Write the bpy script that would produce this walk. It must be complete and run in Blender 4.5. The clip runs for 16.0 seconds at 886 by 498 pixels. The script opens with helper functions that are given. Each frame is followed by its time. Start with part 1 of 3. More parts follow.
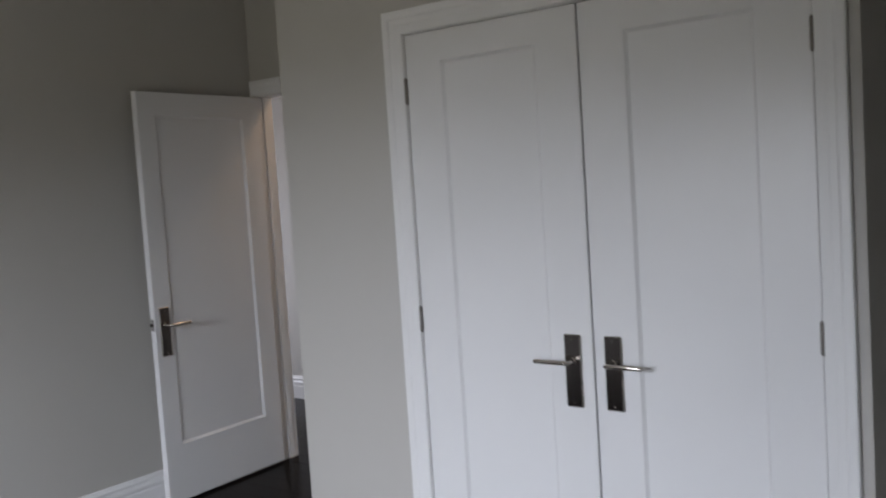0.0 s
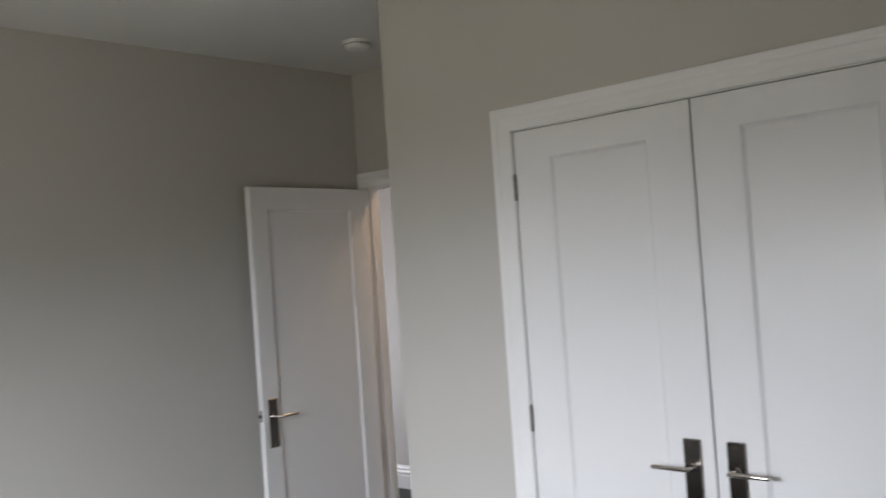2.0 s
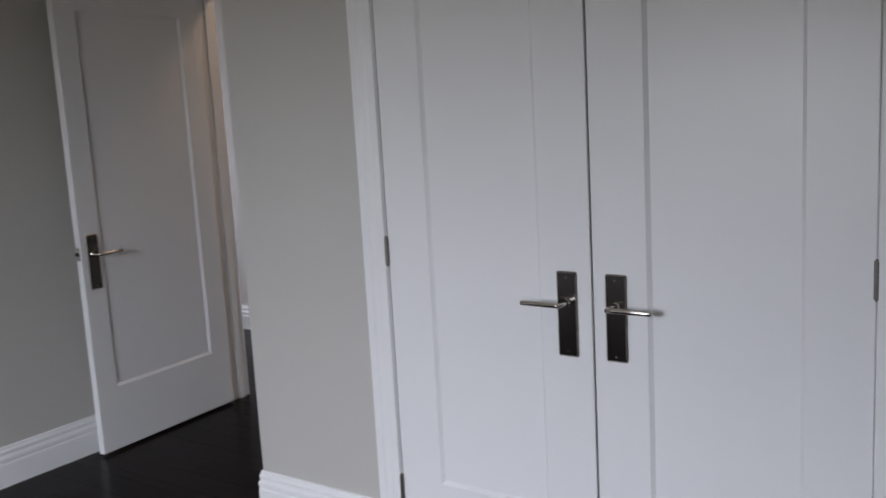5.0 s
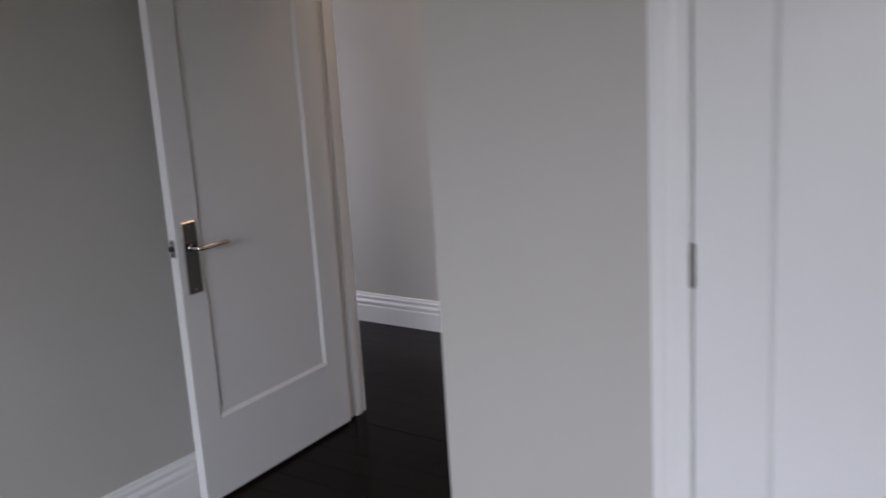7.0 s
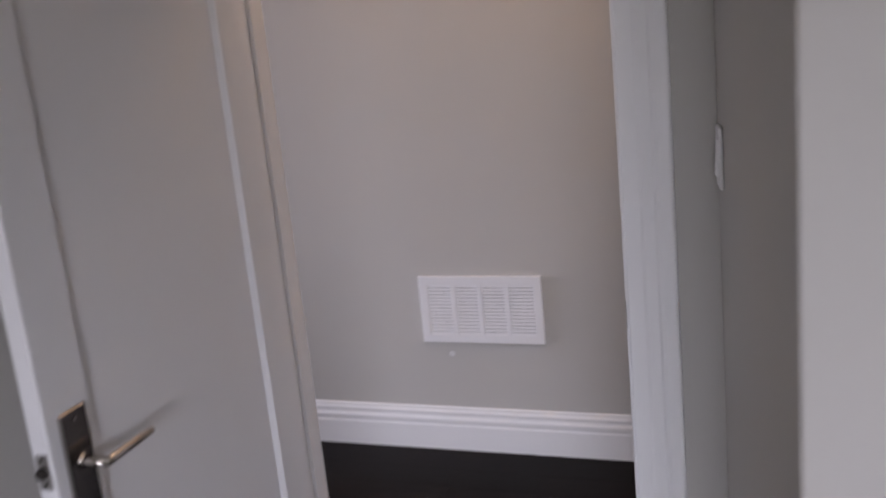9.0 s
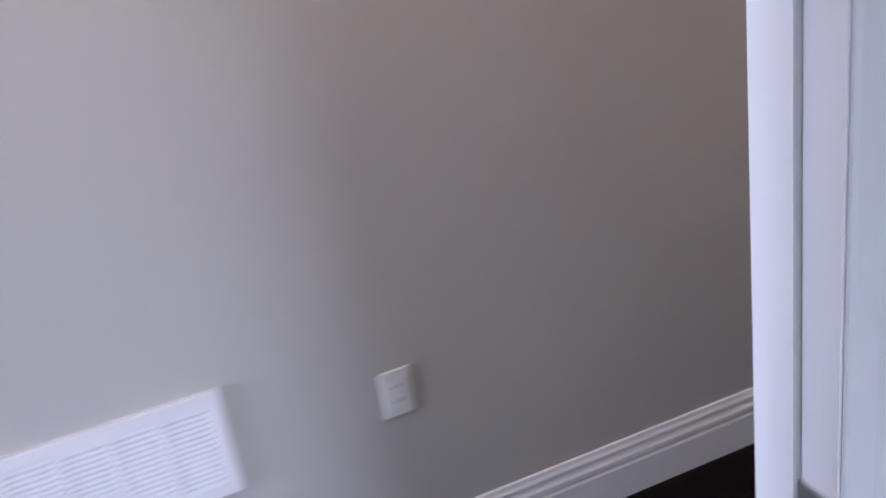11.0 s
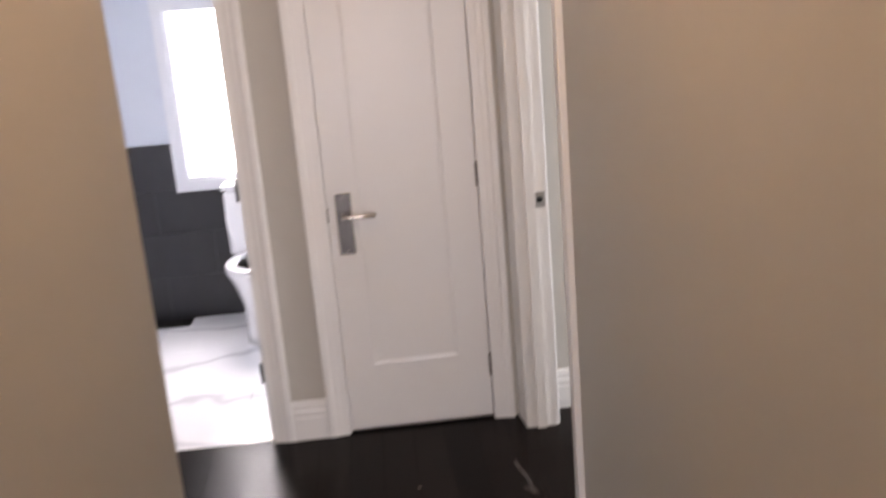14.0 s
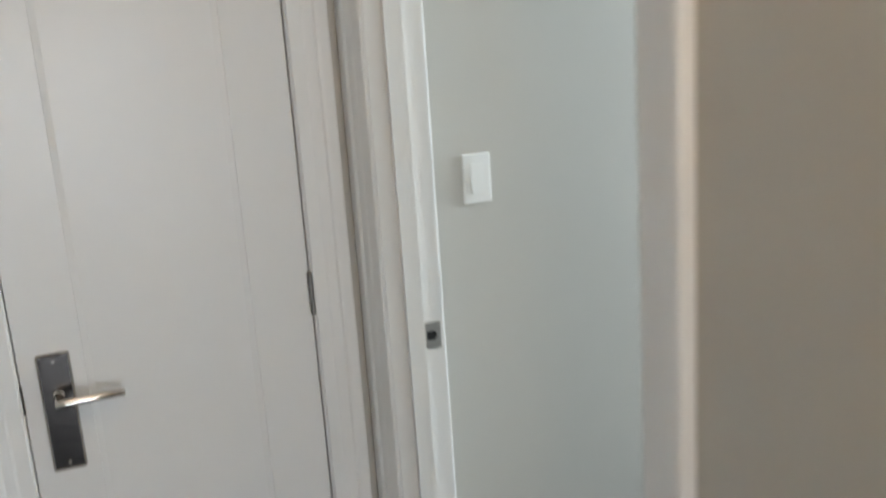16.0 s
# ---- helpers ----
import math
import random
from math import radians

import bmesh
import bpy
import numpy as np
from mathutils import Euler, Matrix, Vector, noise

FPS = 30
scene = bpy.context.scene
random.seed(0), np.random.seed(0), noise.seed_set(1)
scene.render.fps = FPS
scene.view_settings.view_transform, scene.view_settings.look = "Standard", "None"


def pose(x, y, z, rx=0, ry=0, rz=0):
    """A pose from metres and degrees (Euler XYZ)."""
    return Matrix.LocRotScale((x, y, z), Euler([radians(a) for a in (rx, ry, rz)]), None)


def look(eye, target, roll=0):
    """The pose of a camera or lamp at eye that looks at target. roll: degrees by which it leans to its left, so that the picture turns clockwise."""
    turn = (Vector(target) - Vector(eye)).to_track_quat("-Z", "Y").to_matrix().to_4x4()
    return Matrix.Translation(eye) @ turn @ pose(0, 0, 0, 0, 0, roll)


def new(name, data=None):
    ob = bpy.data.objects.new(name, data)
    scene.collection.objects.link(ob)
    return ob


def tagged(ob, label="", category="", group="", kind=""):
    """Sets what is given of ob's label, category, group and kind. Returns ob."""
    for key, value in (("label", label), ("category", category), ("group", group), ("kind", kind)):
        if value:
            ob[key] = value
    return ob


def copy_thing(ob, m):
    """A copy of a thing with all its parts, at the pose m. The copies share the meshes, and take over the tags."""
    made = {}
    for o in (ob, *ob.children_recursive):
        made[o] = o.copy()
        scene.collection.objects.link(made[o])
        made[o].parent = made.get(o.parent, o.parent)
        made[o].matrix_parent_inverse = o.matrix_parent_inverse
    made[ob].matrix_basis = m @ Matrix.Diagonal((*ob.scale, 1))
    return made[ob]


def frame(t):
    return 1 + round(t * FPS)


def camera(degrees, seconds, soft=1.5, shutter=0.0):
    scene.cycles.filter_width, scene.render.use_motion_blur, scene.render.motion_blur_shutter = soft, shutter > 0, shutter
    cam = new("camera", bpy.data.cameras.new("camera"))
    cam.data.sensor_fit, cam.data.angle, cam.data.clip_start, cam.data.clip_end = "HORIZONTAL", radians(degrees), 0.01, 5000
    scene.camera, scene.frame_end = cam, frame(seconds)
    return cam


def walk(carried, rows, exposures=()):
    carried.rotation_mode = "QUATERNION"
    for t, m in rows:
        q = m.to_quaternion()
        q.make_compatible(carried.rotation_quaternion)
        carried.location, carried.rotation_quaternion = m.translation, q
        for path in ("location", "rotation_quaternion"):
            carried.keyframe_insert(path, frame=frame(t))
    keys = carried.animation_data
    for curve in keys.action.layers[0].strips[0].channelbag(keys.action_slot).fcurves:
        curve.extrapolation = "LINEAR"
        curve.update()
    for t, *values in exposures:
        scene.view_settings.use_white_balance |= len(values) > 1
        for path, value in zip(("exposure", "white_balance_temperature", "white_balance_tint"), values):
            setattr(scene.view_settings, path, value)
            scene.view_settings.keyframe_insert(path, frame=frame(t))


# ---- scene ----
cam = camera(51.3, 16.0, soft=1.5, shutter=0.6)
PATH = [
    (0, (2.773, -2.616, 1.508), (1.56, -1.032, 1.366), -3.7),
    (0.5, (2.752, -2.617, 1.516), (1.477, -1.079, 1.424), -3.7),
    (1, (2.742, -2.616, 1.512), (1.45, -1.094, 1.397), -3.8),
    (1.5, (2.734, -2.591, 1.555), (1.44, -1.066, 1.566), -3.3),
    (2, (2.722, -2.612, 1.575), (1.354, -1.154, 1.616), -4.0),
    (2.5, (2.708, -2.618, 1.564), (1.252, -1.247, 1.564), -4.7),
    (3, (2.69, -2.624, 1.534), (1.306, -1.19, 1.367), -3.2),
    (3.5, (2.671, -2.616, 1.512), (1.348, -1.133, 1.287), -3.4),
    (4, (2.64, -2.559, 1.49), (1.412, -0.999, 1.25), -3.4),
    (4.5, (2.56, -2.399, 1.455), (1.39, -0.81, 1.129), -4.5),
    (5, (2.444, -2.237, 1.472), (1.305, -0.623, 1.155), -3.2),
    (5.2, (2.376, -2.193, 1.458), (1.286, -0.556, 1.09), -3.5),
    (7.3, (1.083, -1.714, 1.497), (-0.072, -0.144, 1.056), -3.4),
    (7.5, (0.933, -1.637, 1.499), (-0.247, -0.085, 1.054), -3.4),
    (8, (0.596, -1.401, 1.448), (-0.594, 0.169, 1.101), -4.5),
    (8.5, (0.263, -1.209, 1.503), (-0.68, 0.503, 1.076), -3.9),
    (9, (-0.014, -0.943, 1.497), (-0.708, 0.878, 1.049), -5.7),
    (9.2, (-0.162, -0.836, 1.48), (-0.755, 1.032, 1.078), -5.6),
    (11.3, (-0.901, 0.628, 1.573), (0.181, 2.121, 0.8), -4.4),
    (11.5, (-0.85, 0.835, 1.516), (0.613, 2.092, 0.986), -2.8),
    (11.6, (-0.816, 0.89, 1.517), (0.7, 2.079, 0.978), -4.2),
    (11.7, (-0.826, 0.944, 1.508), (0.741, 2.067, 0.976), -5.4),
    (11.9, (-0.755, 1.001, 1.58), (0.878, 2.006, 1.012), -5.0),
    (12, (-0.756, 1.021, 1.573), (0.921, 1.955, 1.012), -4.8),
    (12.5, (-0.466, 1.264, 1.592), (1.373, 1.782, 1.002), -4.0),
    (13, (-0.233, 1.402, 1.61), (1.684, 1.601, 1.075), -3.8),
    (13.5, (0.159, 1.483, 1.621), (2.09, 1.616, 1.12), -3.5),
    (14, (0.552, 1.54, 1.627), (2.485, 1.409, 1.131), -4.8),
    (14.5, (0.969, 1.484, 1.606), (2.916, 1.263, 1.207), -3.0),
    (15, (1.373, 1.48, 1.575), (3.303, 1.198, 1.134), -2.9),
    (15.5, (1.773, 1.65, 1.506), (3.588, 0.955, 1.035), -3.6),
    (16, (2.183, 1.624, 1.549), (3.975, 0.867, 1.083), -3.9),
]
EXPOSURES = [(0, -0.2, 6700, 16), (0.5, -0.13, 6750, 15), (1.5, -0.05, 6900, 15), (2, 0.3, 6900, 15), (2.5, 0.6, 6900, 15), (3, 0.38, 6750, 14), (3.5, 0.33, 6650, 14),
             (5.2, -0.34, 6700, 18), (7.3, -0.2, 6700, 20), (8, 0.12, 6700, 22), (8.5, 0.2, 6700, 23), (9.2, 0.15, 6700, 26),
             (11.3, 0.95, 5600, 23), (12, 1.30, 5950, 28), (12.9, 1.10, 6950, 27), (13.5, 0.9, 7550, 24), (14.2, 0.85, 7550, 23), (15, 0.80, 7200, 14), (16, 0.84, 6600, 5)]
walk(cam, [(t, look(eye, target, roll)) for t, eye, target, roll in PATH], EXPOSURES)

# ---- plan, in metres ----
CEIL = 2.70
DOOR_TOP = 2.05
XL = -1.17            # bedroom, outer side wall
YD, YH0 = 0.878, 0.988  # wall with the bedroom door: bedroom face, hall face
YH1 = 2.032            # far hall wall
XHE = 2.455            # where that wall ends
XE = 4.037             # end wall of the hall
XB = 5.87              # far wall of the bathroom
YB = -4.3              # bedroom wall with the window
XW = -4.4              # far end of the hall, unseen; placed to suit the added window's light
XR = 2.85               # bedroom, other side wall
BJ0, BJ1 = -1.142, -0.315     # bedroom doorway
CJ0, CJ1 = 0.652, 2.068     # wardrobe doorway
CX1 = 2.185                 # wardrobe side
YR0, YR1 = 0.915, 1.026       # the same wall further along the hall
LJ0, LJ1 = 1.147, 1.739     # hall cupboard doorway, along y
TJ0, TJ1 = 2.05, 2.78       # bathroom doorway, along y
RJ0, RJ1 = 3.015, 3.907      # second bedroom doorway

# ---- world and lights ----
world = bpy.data.worlds.new("sky")
scene.world = world
world.use_nodes = True
wn = world.node_tree.nodes
sky = wn.new("ShaderNodeTexSky")
sky.sky_type, sky.sun_disc = "NISHITA", False
sky.sun_elevation, sky.sun_rotation = radians(42), radians(60)
wn["Background"].inputs["Strength"].default_value = 0.10
world.node_tree.links.new(sky.outputs["Color"], wn["Background"].inputs["Color"])

sun = new("sun", bpy.data.lights.new("sun", "SUN"))
sun.data.energy, sun.data.angle, sun.data.color = 0.8, radians(12), (1.0, 0.96, 0.9)
sun.matrix_world = look((0, 0, 20), (-9, 16, 0))


def area(name, m, sx, sy, watts, colour, spread=180):
    ob = new(name, bpy.data.lights.new(name, "AREA"))
    ob.data.shape, ob.data.size, ob.data.size_y = "RECTANGLE", sx, sy
    ob.data.energy, ob.data.color, ob.data.spread = watts, colour, radians(spread)
    ob.matrix_world = m
    return ob


area("bedroom_daylight", look((1.0, YB + 0.30, 1.65), (0.80, YB + 1.30, 1.65 - 1.75)), 1.6, 1.0, 158, (0.79, 0.885, 1.0), 129)
area("bedroom_garden_light", look((1.0, YB + 0.06, 1.3), (0.7, YB + 1.06, 2.25)), 1.55, 0.9, 11, (1.0, 0.97, 0.76), 112)
area("bath_daylight", look((XB + 0.125, 2.204, 1.295), (4.05, 2.204, 1.15)), 0.77, 0.90, 36, (0.85, 0.91, 1.0), 170)
area("second_room_daylight", look((3.46, -3.1, 1.5), (3.5, 0.0, 0.9)), 0.95, 1.2, 98, (0.79, 0.895, 1.0), 170)
# added fill from the unseen hall end, brightens hall wall and cupboard door
area("hall_end_fill", look((XW + 0.05, 1.40, 1.02), (-0.6, 1.95, 0.2)), 0.66, 1.05, 44, (0.78, 0.86, 1.0), 150)
for lx in (-0.7, 1.9):
    lamp = new("hall_lamp_bulb", bpy.data.lights.new("hall_lamp_bulb", "POINT"))
    lamp.data.energy, lamp.data.color, lamp.data.shadow_soft_size = 10 if lx > 0 else 7.5, (1.0, 0.71, 0.45), 0.09
    lamp.location = (lx, 1.52, CEIL - 0.14)


# ---- materials ----
def material(name, colour, rough=0.5, metal=0.0, var=0.04, scale=6.0, bump=0.02, bump_scale=180.0, coat=0.0, aniso=None, rand=0.0, spec=0.5):
    """Paint, metal or wood with slow and fine variation and a fine relief."""
    m = bpy.data.materials.new(name)
    m.use_nodes = True
    n, l = m.node_tree.nodes, m.node_tree.links
    b = n["Principled BSDF"]
    b.inputs["Roughness"].default_value, b.inputs["Metallic"].default_value = rough, metal
    b.inputs["Coat Weight"].default_value = coat
    b.inputs["Specular IOR Level"].default_value = spec
    tc = n.new("ShaderNodeTexCoord")
    mp = n.new("ShaderNodeMapping")
    l.new(tc.outputs["Object"], mp.inputs["Vector"])
    if aniso:
        mp.inputs["Scale"].default_value = aniso
    big = n.new("ShaderNodeTexNoise")
    big.inputs["Scale"].default_value, big.inputs["Detail"].default_value = scale, 5
    l.new(mp.outputs["Vector"], big.inputs["Vector"])
    fine = n.new("ShaderNodeTexNoise")
    fine.inputs["Scale"].default_value, fine.inputs["Detail"].default_value = bump_scale, 3
    l.new(mp.outputs["Vector"], fine.inputs["Vector"])
    mix = n.new("ShaderNodeMix")
    mix.data_type = "RGBA"
    mix.inputs[6].default_value = (*[c * (1 - var) for c in colour], 1)
    mix.inputs[7].default_value = (*[min(1, c * (1 + var)) for c in colour], 1)
    l.new(big.outputs["Fac"], mix.inputs[0])
    last = mix.outputs[2]
    if rand:
        info = n.new("ShaderNodeObjectInfo")
        ramp = n.new("ShaderNodeMapRange")
        ramp.inputs["To Min"].default_value, ramp.inputs["To Max"].default_value = 1 - rand, 1 + rand
        l.new(info.outputs["Random"], ramp.inputs["Value"])
        mul = n.new("ShaderNodeVectorMath")
        mul.operation = "SCALE"
        l.new(last, mul.inputs[0])
        l.new(ramp.outputs["Result"], mul.inputs["Scale"])
        last = mul.outputs["Vector"]
    l.new(last, b.inputs["Base Color"])
    rr = n.new("ShaderNodeMapRange")
    rr.inputs["To Min"].default_value, rr.inputs["To Max"].default_value = max(0.02, rough - 0.06), min(1, rough + 0.06)
    l.new(big.outputs["Fac"], rr.inputs["Value"])
    l.new(rr.outputs["Result"], b.inputs["Roughness"])
    bp = n.new("ShaderNodeBump")
    bp.inputs["Strength"].default_value, bp.inputs["Distance"].default_value = bump, 0.003
    l.new(fine.outputs["Fac"], bp.inputs["Height"])
    l.new(bp.outputs["Normal"], b.inputs["Normal"])
    return m


WALL = material("greige_wall_paint", (0.50, 0.485, 0.455), 0.62, bump=0.10, bump_scale=260, var=0.035, scale=1.8)
CEILM = material("ceiling_paint", (0.74, 0.74, 0.73), 0.85, bump=0.12, bump_scale=300, var=0.02)
TRIM = material("white_trim_paint", (0.80, 0.80, 0.80), 0.38, bump=0.03, bump_scale=90, var=0.015, scale=3)
DOORM = material("white_door_paint", (0.79, 0.79, 0.795), 0.33, bump=0.05, bump_scale=70, var=0.015, scale=2)
NICKEL = material("brushed_dark_nickel", (0.13, 0.117, 0.110), 0.20, 1.0, var=0.06, scale=2, bump=0.03, bump_scale=300)
RIM = material("bevelled_nickel_edge", (0.42, 0.39, 0.36), 0.28, 1.0, var=0.05, bump=0.01)
LEVER = material("polished_nickel", (0.62, 0.58, 0.53), 0.17, 1.0, var=0.03, bump=0.01)
STEEL = material("satin_steel", (0.45, 0.44, 0.43), 0.35, 1.0, var=0.05)
HINGE = material("aged_nickel_hinge", (0.26, 0.24, 0.225), 0.38, 1.0, var=0.08)
# near black: paints the shade in ducts, holes and slots; also colours the underlay
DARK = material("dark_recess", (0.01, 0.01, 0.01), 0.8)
WOOD = material("espresso_oak", (0.0082, 0.0057, 0.0050), 0.24, var=0.5, scale=9, bump=0.09, bump_scale=26, aniso=(0.30, 10, 1), rand=0.35, spec=0.056)
GREYT = material("charcoal_tile", (0.025, 0.025, 0.029), 0.34, var=0.25, scale=7, bump=0.05, bump_scale=60, rand=0.10)
GROUT = material("grout", (0.045, 0.045, 0.05), 0.9, var=0.1)
GROUTW = material("pale_grout", (0.55, 0.55, 0.55), 0.9, var=0.05)
BATHW = material("bathroom_wall_paint", (0.55, 0.60, 0.67), 0.6, bump=0.08, bump_scale=260, var=0.02, scale=2)
PORC = material("white_porcelain", (0.82, 0.82, 0.83), 0.10, var=0.01, bump=0.0, coat=0.5)
PLASTIC = material("white_plastic", (0.80, 0.80, 0.79), 0.32, var=0.02, bump=0.02)
VENTM = material("white_enamelled_steel", (0.80, 0.80, 0.81), 0.34, var=0.02, bump=0.02)
# white vinyl, its colour greyed and blued for the shade of a backlit frame
VINYL = material("shaded_vinyl_frame", (0.63, 0.65, 0.68), 0.4, var=0.02, bump=0.02)
REG = material("black_register", (0.012, 0.012, 0.012), 0.45)
GARDEN = material("garden_green", (0.05, 0.09, 0.03), 0.9, var=0.4, scale=2)


def marble():
    m = material("white_marble_tile", (0.74, 0.74, 0.75), 0.16, var=0.03, scale=3, bump=0.0, rand=0.03)
    n, l = m.node_tree.nodes, m.node_tree.links
    b = n["Principled BSDF"]
    tc = n.new("ShaderNodeTexCoord")
    w = n.new("ShaderNodeTexWave")
    w.inputs["Scale"].default_value, w.inputs["Distortion"].default_value = 0.55, 10.0
    w.inputs["Detail"].default_value, w.inputs["Detail Scale"].default_value = 4.0, 1.3
    l.new(tc.outputs["Object"], w.inputs["Vector"])
    r = n.new("ShaderNodeValToRGB")
    r.color_ramp.elements[0].position, r.color_ramp.elements[0].color = 0.0, (0.74, 0.74, 0.76, 1)
    r.color_ramp.elements[1].position, r.color_ramp.elements[1].color = 0.05, (1, 1, 1, 1)
    l.new(w.outputs["Fac"], r.inputs["Fac"])
    mul = n.new("ShaderNodeVectorMath")
    mul.operation = "MULTIPLY"
    l.new(b.inputs["Base Color"].links[0].from_socket, mul.inputs[0])
    l.new(r.outputs["Color"], mul.inputs[1])
    l.new(mul.outputs["Vector"], b.inputs["Base Color"])
    return m


MARBLE = marble()


def glow(name, colour, strength):
    m = bpy.data.materials.new(name)
    m.use_nodes = True
    b = m.node_tree.nodes["Principled BSDF"]
    b.inputs["Base Color"].default_value = (*colour, 1)
    b.inputs["Emission Color"].default_value, b.inputs["Emission Strength"].default_value = (*colour, 1), strength
    return m


SKYPANE = glow("bright_overcast_sky", (0.93, 0.97, 1.0), 2.6)
LAMPGLASS = glow("lit_opal_glass", (1.0, 0.80, 0.56), 3.0)
GLASS = bpy.data.materials.new("window_glass")
GLASS.use_nodes = True
GLASS.node_tree.nodes["Principled BSDF"].inputs["Transmission Weight"].default_value = 1.0
GLASS.node_tree.nodes["Principled BSDF"].inputs["Roughness"].default_value = 0.0


# ---- building helpers ----
def finish(name, bm, material_, parent=None, label="", smooth=False):
    bmesh.ops.recalc_face_normals(bm, faces=bm.faces)
    me = bpy.data.meshes.new(name)
    bm.to_mesh(me)
    bm.free()
    me.materials.append(material_)
    if smooth:
        for p in me.polygons:
            p.use_smooth = True
    ob = new(name, me)
    if parent:
        ob.parent = parent
    if label:
        ob["label"] = label
    return ob


def part(name, bm, material_, parent, label="", smooth=False):
    return finish(name, bm, material_, parent, label, smooth)


def box(bm, x0, x1, y0, y1, z0, z1, bevel=0.0, seg=2):
    m = Matrix.Translation(((x0 + x1) / 2, (y0 + y1) / 2, (z0 + z1) / 2)) @ Matrix.Diagonal((abs(x1 - x0), abs(y1 - y0), abs(z1 - z0), 1))
    vs = bmesh.ops.create_cube(bm, size=1, matrix=m)["verts"]
    if bevel:
        es = list({e for v in vs for e in v.link_edges})
        bmesh.ops.bevel(bm, geom=es, offset=bevel, segments=seg, affect="EDGES", profile=0.5)
    return bm


def boxes(*args, bevel=0.0):
    bm = bmesh.new()
    for a in args:
        box(bm, *a, bevel=bevel)
    return bm


def rod(bm, a, b, r, seg=16, r2=None):
    a, b = Vector(a), Vector(b)
    d = b - a
    m = Matrix.Translation((a + b) / 2) @ d.to_track_quat("Z", "Y").to_matrix().to_4x4()
    bmesh.ops.create_cone(bm, cap_ends=True, segments=seg, radius1=r, radius2=r if r2 is None else r2, depth=d.length, matrix=m)
    return bm


def structure(name, bm, material_, label, category):
    return tagged(finish(name, bm, material_), label, category, kind="structure")


def thing(name, label, category, m=None, group=""):
    ob = tagged(new(name), label, category, group)
    if m:
        ob.matrix_world = m
    return ob


def skin(bm, loops, closed_profile=True):
    """Joins rings of points, one after another, and caps the two ends."""
    rings = [[bm.verts.new(p) for p in ring] for ring in loops]
    k = len(rings[0])
    for a, b in zip(rings, rings[1:]):
        for i in range(k):
            bm.faces.new((a[i], a[(i + 1) % k], b[(i + 1) % k], b[i]))
    bm.faces.new(rings[0][::-1])
    bm.faces.new(rings[-1])
    return bm


# casing: u outward from the opening, v out of the wall
CASING = ((0.0, 0.0), (0.0, 0.0095), (0.003, 0.0120), (0.028, 0.0132), (0.034, 0.0150), (0.042, 0.0156), (0.052, 0.0160), (0.057, 0.0192),
          (0.063, 0.0206), (0.080, 0.0206), (0.0836, 0.0190), (0.085, 0.0155), (0.085, 0.0))
# skirting: v out of the wall, z up
BASE = ((0.0, 0.0), (0.017, 0.0), (0.017, 0.098), (0.0145, 0.104), (0.0145, 0.110), (0.0165, 0.114), (0.0165, 0.126), (0.012, 0.134),
        (0.010, 0.142), (0.0125, 0.146), (0.0125, 0.154), (0.008, 0.162), (0.006, 0.172), (0.0, 0.174))
BASE = tuple((v, z * 0.955) for v, z in BASE)


def casing(name, put, a, b, top, label, floor=0.0, width=1.0, wl=None, wr=None):
    """Casing round three sides of an opening from a to b along the wall; put(s, v, z) gives the place."""
    bm = bmesh.new()
    loops = []
    for k in range(4):
        ring = []
        for u, v in CASING:
            ul, ur = u * (wl or width), u * (wr or width)
            s, z = ((a - ul, floor), (a - ul, top + u), (b + ur, top + u), (b + ur, floor))[k]
            ring.append(put(s, v, z))
        loops.append(ring)
    skin(bm, loops)
    return structure(name, bm, TRIM, label, "door casing")


def baseboard(points, label="tall white moulded baseboard along the wall"):
    """Skirting along a line of wall points; its face lies on the line's left side."""
    bm = bmesh.new()
    loops = []
    pts = [Vector(p) for p in points]
    for i, p in enumerate(pts):
        dirs = []
        if i:
            dirs.append((p - pts[i - 1]).normalized())
        if i + 1 < len(pts):
            dirs.append((pts[i + 1] - p).normalized())
        ns = [Vector((-d.y, d.x)) for d in dirs]
        n = ns[0] if len(ns) == 1 else (ns[0] + ns[1]) / (1 + ns[0].dot(ns[1]))
        loops.append([(p.x + n.x * v, p.y + n.y * v, z) for v, z in BASE])
    skin(bm, loops)
    return structure("baseboard", bm, TRIM, label, "baseboard")


# ---- walls, floors and ceilings ----
def wall(name, parts, label, mat=None):
    return structure(name, boxes(*parts), mat or WALL, label, "wall")


wall("wall_west", [(XL - 0.12, XL, YB - 0.12, YD, 0, CEIL)], "greige painted bedroom side wall with an outlet")
wall("wall_door", [(XL - 0.12, BJ0, YD, YH0, 0, CEIL), (BJ0, BJ1, YD, YH0, DOOR_TOP, CEIL), (RJ0, RJ1, YR0, YR1, DOOR_TOP, CEIL), (RJ1, XE + 0.14, YR0, YR1, 0, CEIL), (XW - 0.12, XL - 0.12, YD, YH0, 0, CEIL)],
     "greige painted wall between bedroom and hall with two doorways")
bm = bmesh.new()
skin(bm, [[(BJ1, YD, z), (RJ0, YR0, z), (RJ0, YR1, z), (BJ1 + 0.1, YH0, z), (BJ1, YH0, z)] for z in (0, CEIL)])
structure("wall_hall_south", bm, WALL, "greige painted hall wall between two doorways, slightly out of square", "wall")
wall("wall_wardrobe", [(0, CJ0, 0, 0.11, 0, CEIL), (CJ0, CJ1, 0, 0.11, DOOR_TOP, CEIL), (CJ1, CX1, 0, 0.11, 0, CEIL),
                       (CX1 - 0.11, CX1, 0.11, YD, 0, CEIL)],
     "greige painted closet walls standing out into the bedroom")
SX = -0.13             # the side of the closet runs out of square towards the door
